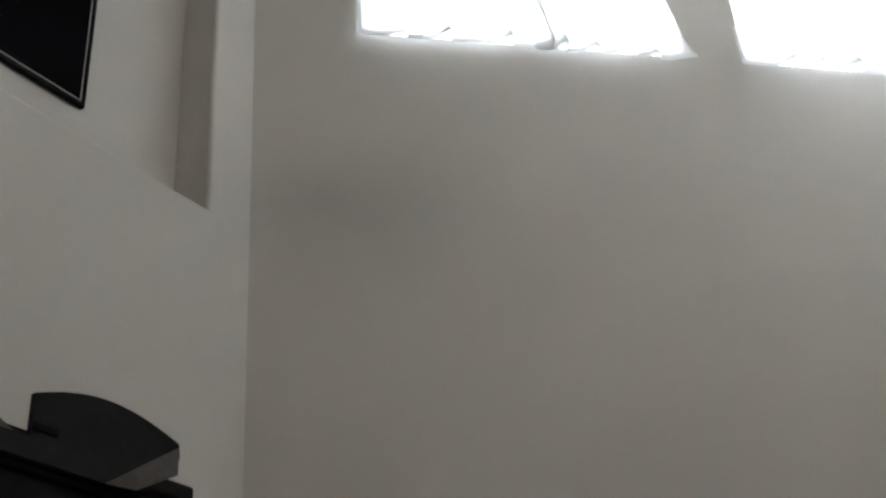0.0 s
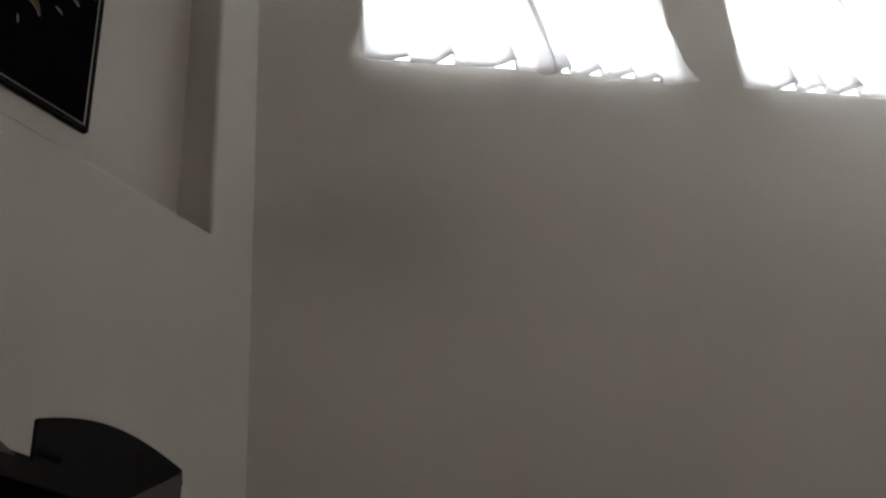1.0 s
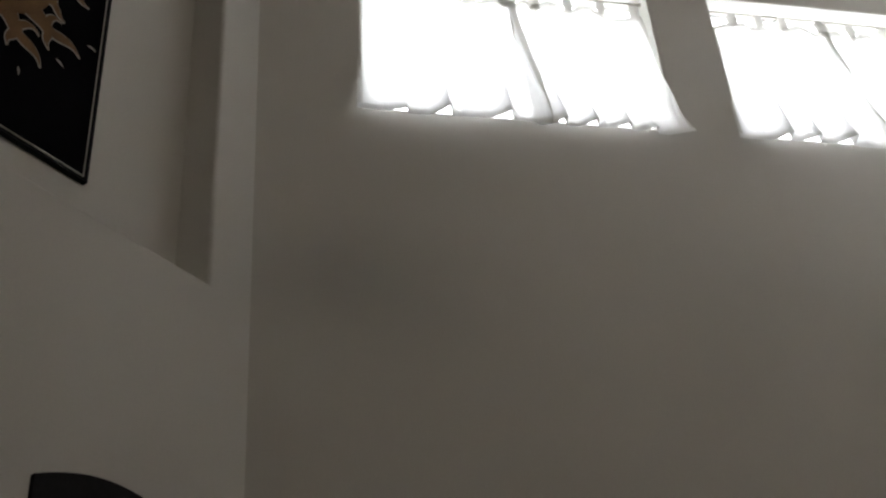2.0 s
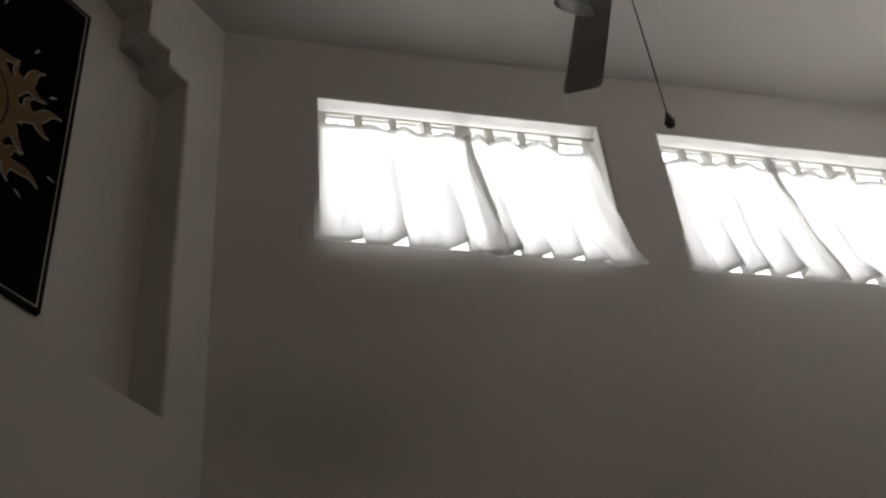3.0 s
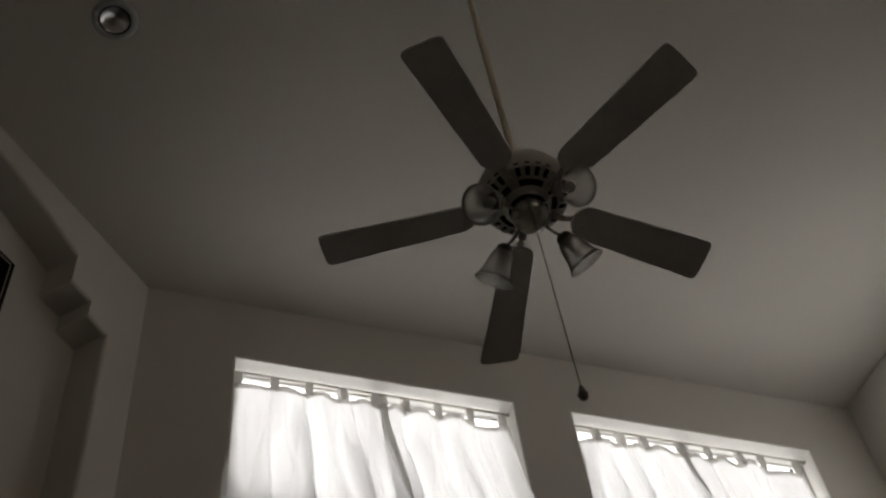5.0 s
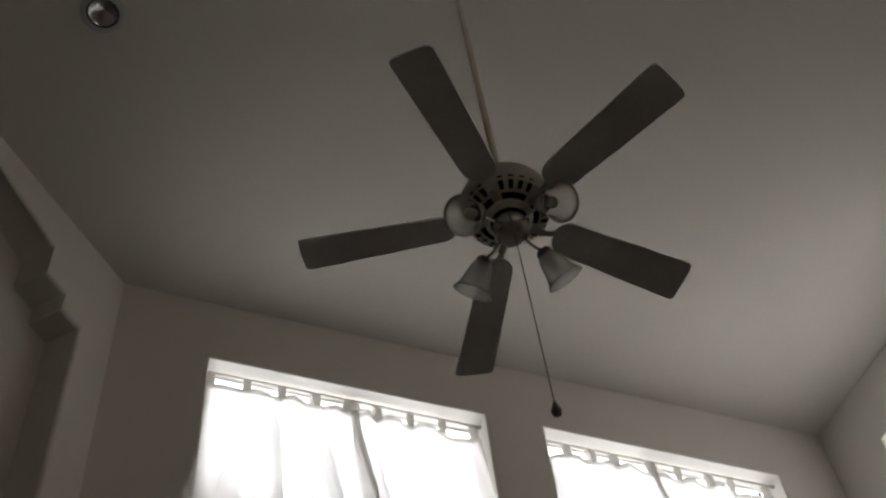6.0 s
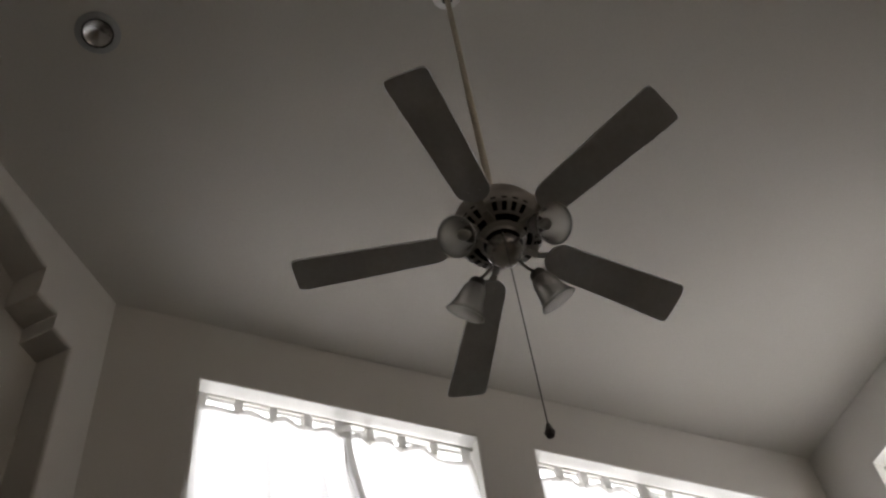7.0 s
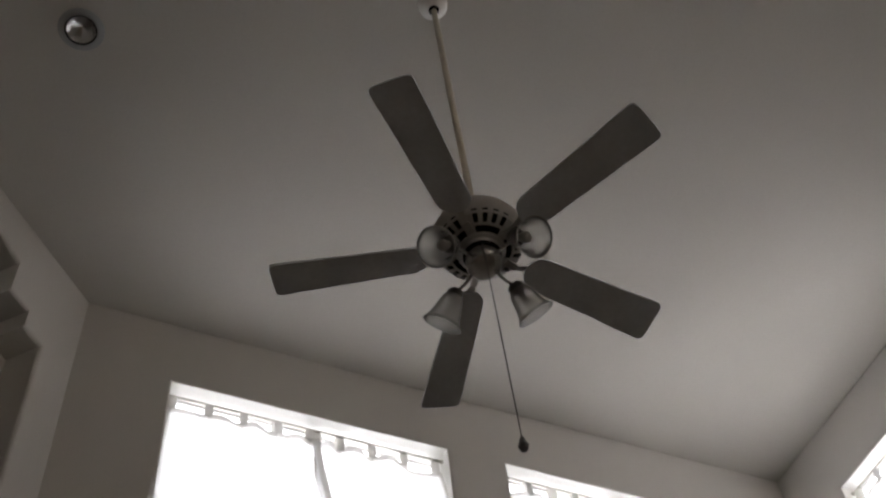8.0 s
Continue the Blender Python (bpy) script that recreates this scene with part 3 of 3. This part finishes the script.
lathe(bm, [(0.0655, -0.003), (0.062, 0.003), (0.030, 0.022), (0.004, 0.037), (0.0, 0.038)], 48)
part("reflector_cone", bm, REFLECTOR, spot, "mirrored cone", smooth=True)


# ---- the wall hanging in the niche ----
def strip(bm, points, widths, y):
    """A flat ribbon along points of (x, z)."""
    pts = [Vector((p[0], 0, p[1])) for p in points]
    sides = []
    for i, p in enumerate(pts):
        way = (pts[min(i + 1, len(pts) - 1)] - pts[max(i - 1, 0)]).normalized()
        nrm = Vector((-way.z, 0, way.x))
        sides.append((bm.verts.new(p + nrm * widths[i] + Vector((0, y, 0))), bm.verts.new(p - nrm * widths[i] + Vector((0, y, 0)))))
    for a, b in zip(sides, sides[1:]):
        bm.faces.new((a[0], b[0], b[1], a[1]))


def tongue(start, angle, length, curl, width):
    """A curling tongue of fire: its points and half widths."""
    pts, ws, p, a, n = [], [], Vector(start), angle, 14
    for i in range(n + 1):
        f = i / n
        pts.append((p.x, p.y))
        ws.append(max(0.0008, width * (1 - f) ** 0.85 * (1 + 0.65 * math.sin(math.pi * f) ** 2)))
        a += curl * math.cos(f * 4.6) / n * 3
        p = p + Vector((math.cos(a), math.sin(a))) * (length / n)
    return pts, ws


def make_hanging():
    """A dyed cloth with a sun, stretched in a black frame, on the back of the niche."""
    wd, lo_, hi_ = 1.06, 3.695, 5.412
    ht, mid = hi_ - lo_, 0.82
    art = thing("wall_hanging", NICHE_POSE @ pose(NICHE_MID, NICHE_DEEP - 0.002, lo_), "framed black batik cloth with an ochre flaming sun", "wall art")
    x = wd / 2
    bm = bmesh.new()
    for q in ((-x, -0.025, 0, -x + 0.010, 0, ht), (x - 0.010, -0.025, 0, x, 0, ht), (-x + 0.010, -0.025, 0, x - 0.010, 0, 0.010), (-x + 0.010, -0.025, ht - 0.010, x - 0.010, 0, ht)):
        box(bm, *q, bevel=0.002)
    part("frame", bm, FRAME_BLACK, art, "thin black frame")
    bm = bmesh.new()
    box(bm, -x + 0.010, -0.021, 0.010, x - 0.010, 0, ht - 0.010)
    panel = part("cloth_panel", bm, BLACK_CLOTH, art)
    bm = bmesh.new()
    e = 0.019
    for q in ((-x + e, 0.0, e, -x + e + 0.005, 0.0, ht - e), (x - e - 0.005, 0.0, e, x - e, 0.0, ht - e), (-x + e + 0.005, 0, e, x - e - 0.005, 0, e + 0.005),
              (-x + e + 0.005, 0, ht - e - 0.005, x - e - 0.005, 0, ht - e)):
        box(bm, q[0], -0.0235, q[2], q[3], -0.0205, q[5])
    part("border_line", bm, PALE, art, "pale line printed inside the frame")
    rng = random.Random(11)
    disc, n, off = 0.252, 15, 0.04
    flames = []
    for k in range(n):
        # seen from the room; every third flame is a short one with a curl
        a0 = math.radians(6 - 360 / n * k) + rng.uniform(-0.03, 0.03)
        short = k % 3 == 1
        way = Vector((math.cos(a0), math.sin(a0)))
        p, a, pts, ws = way * (disc + 0.02), a0, [], []
        reach = (0.055 if short else 0.112) * rng.uniform(0.95, 1.08)
        for i in range(8):
            f = i / 7
            pts.append((p.x, p.y))
            ws.append(0.030 * (1 - f) ** 2.0 + (0.022 if short else 0.032))
            a += (0.05 if short else 0.075) * (1 if i < 4 else -0.4)
            p = p + Vector((math.cos(a), math.sin(a))) * (reach / 7)
        tongues = [(pts, ws)]
        if short:
            forks = ((-0.45, 0.095, -0.5, 0.015), (0.75, 0.115, 2.0, 0.0115))
        else:
            forks = ((0.12, 0.160 * rng.uniform(0.9, 1.1), 0.75, 0.0225), (-0.62, 0.112 * rng.uniform(0.9, 1.1), -0.75, 0.0175))
        for turn, length, curl, w in forks:
            start = p - Vector((math.cos(a), math.sin(a))) * 0.018
            tongues.append(tongue(start, a + turn, length, curl, w))
        if not short:
            tongues.append(tongue(Vector(pts[5]), a0 + 1.0, 0.118 * rng.uniform(0.9, 1.15), 1.2, 0.0155))
            if k % 2:
                tongues.append(tongue(Vector(pts[3]), a0 - 0.8, 0.09, -1.2, 0.0145))
        flames.append([([(-x_, z_) for x_, z_ in pts_], ws_) for pts_, ws_ in tongues])
    for k, tongues in enumerate(flames):
        bm, bo = bmesh.new(), bmesh.new()
        for j, (pts, ws) in enumerate(tongues):
            pts = [(px + off, pz + mid) for px, pz in pts]
            strip(bo, pts, [w + 0.004 for w in ws], -0.0222 - 0.0001 * (5 * (k % 2) + j))
            strip(bm, pts, ws, -0.0240 - 0.0001 * (5 * (k % 2) + j))
        flame = part("flame", bo, PALE, art, "pale outline of a flame")
        part("flame_fill", bm, OCHRE, flame, "ochre flame")
    bm = bmesh.new()
    lathe(bm, [(0.0, 0.0262), (disc, 0.0262), (disc + 0.056, 0.0258), (disc + 0.058, 0.02)], 64, pose(off, 0, mid, 90, 0, 0))
    ring = part("sun_rim", bm, OCHRE, art)
    bm = bmesh.new()
    lathe(bm, [(disc - 0.003, 0.0264), (disc - 0.003, 0.0272), (disc + 0.004, 0.0272), (disc + 0.004, 0.0264)], 64, pose(off, 0, mid, 90, 0, 0))
    part("rim_line", bm, BLACK_CLOTH, ring)
    bm = bmesh.new()
    lathe(bm, [(0.0, 0.0285), (disc - 0.012, 0.0285), (disc - 0.009, 0.0275), (disc - 0.008, 0.026)], 64, pose(off, 0, mid, 90, 0, 0))
    part("sun_disc", bm, GOLD, ring, "dull gold disc")
    for k in range(n):
        a0 = math.radians(28 - 360 / n * k)
        r0 = 0.53 + (0.05 if k % 3 == 1 else 0.0) + rng.uniform(-0.02, 0.02)
        cx, cz = -math.cos(a0) * r0, math.sin(a0) * r0
        if abs(cx + off) > x - 0.06:
            continue
        bm = bmesh.new()
        t = math.pi - a0 + rng.uniform(-0.3, 0.3)
        pts = [(cx + off + math.cos(t) * 0.045 * (f - 0.5), mid + cz + math.sin(t) * 0.045 * (f - 0.5) + 0.004 * math.sin(3 * f)) for f in (0, 0.25, 0.5, 0.75, 1)]
        strip(bm, pts, [0.0008, 0.0045, 0.0055, 0.0035, 0.0006], -0.0225)
        part("spark", bm, PALE, art)
    return art


make_hanging()


# ---- the tall cabinet under the niche ----
def make_cabinet():
    """Dark cabinet with a broken arched pediment; x along the wall from its middle, y into the wall."""
    c = thing("cabinet", NICHE_POSE @ pose(1.21, -0.4, 0), "tall dark-stained cabinet with a broken arched pediment, against the wall", "cabinet")
    bm = bmesh.new()
    box(bm, -0.53, 0.02, 0, 0.53, 0.395, 2.02, bevel=0.006)
    part("body", bm, DARK_WOOD, c)
    bm = bmesh.new()
    box(bm, -0.555, 0.0, 2.02, 0.555, 0.395, 2.06, bevel=0.008)
    box(bm, -0.585, -0.015, 2.062, 0.585, 0.395, 2.112, bevel=0.01)
    part("cornice", bm, DARK_WOOD, c)
    arc = []
    for k in range(21):
        f = k / 20
        arc.append((-0.017 - 0.483 * f, 2.160 + 0.032 * f + 0.065 * math.sin(math.pi * (0.22 + 0.70 * f)) + 0.016 * math.sin(math.pi * f)))
    bm = bmesh.new()
    plate(bm, arc + [(-0.505, 2.165), (-0.25, 2.03), (0.55, 2.03), (0.55, 2.068), (-0.017, 2.089)], -0.034, -0.018)
    ped = part("pediment", bm, DARK_WOOD, c)
    bm = bmesh.new()
    plate(bm, [(-0.25, 2.026), (-0.490, 2.192), (-0.490, 2.112), (-0.352, 2.034)], -0.046, -0.0365)
    part("moulding", bm, GREY_WOOD, ped, "lighter grey moulding below the arch")
    bm = bmesh.new()
    box(bm, -0.094, -0.042, 2.106, -0.019, -0.0345, 2.124, bevel=0.004)
    part("slot_inlay", bm, FAN_DARK, ped)
    bm = bmesh.new()
    plate(bm, [(-0.004, 2.084), (0.034, 2.104), (0.085, 2.128), (0.088, 2.06), (-0.004, 2.06)], -0.016, 0.03)
    part("block", bm, GREY_WOOD, c, "small grey block beside the pediment")
    return c


make_cabinet()
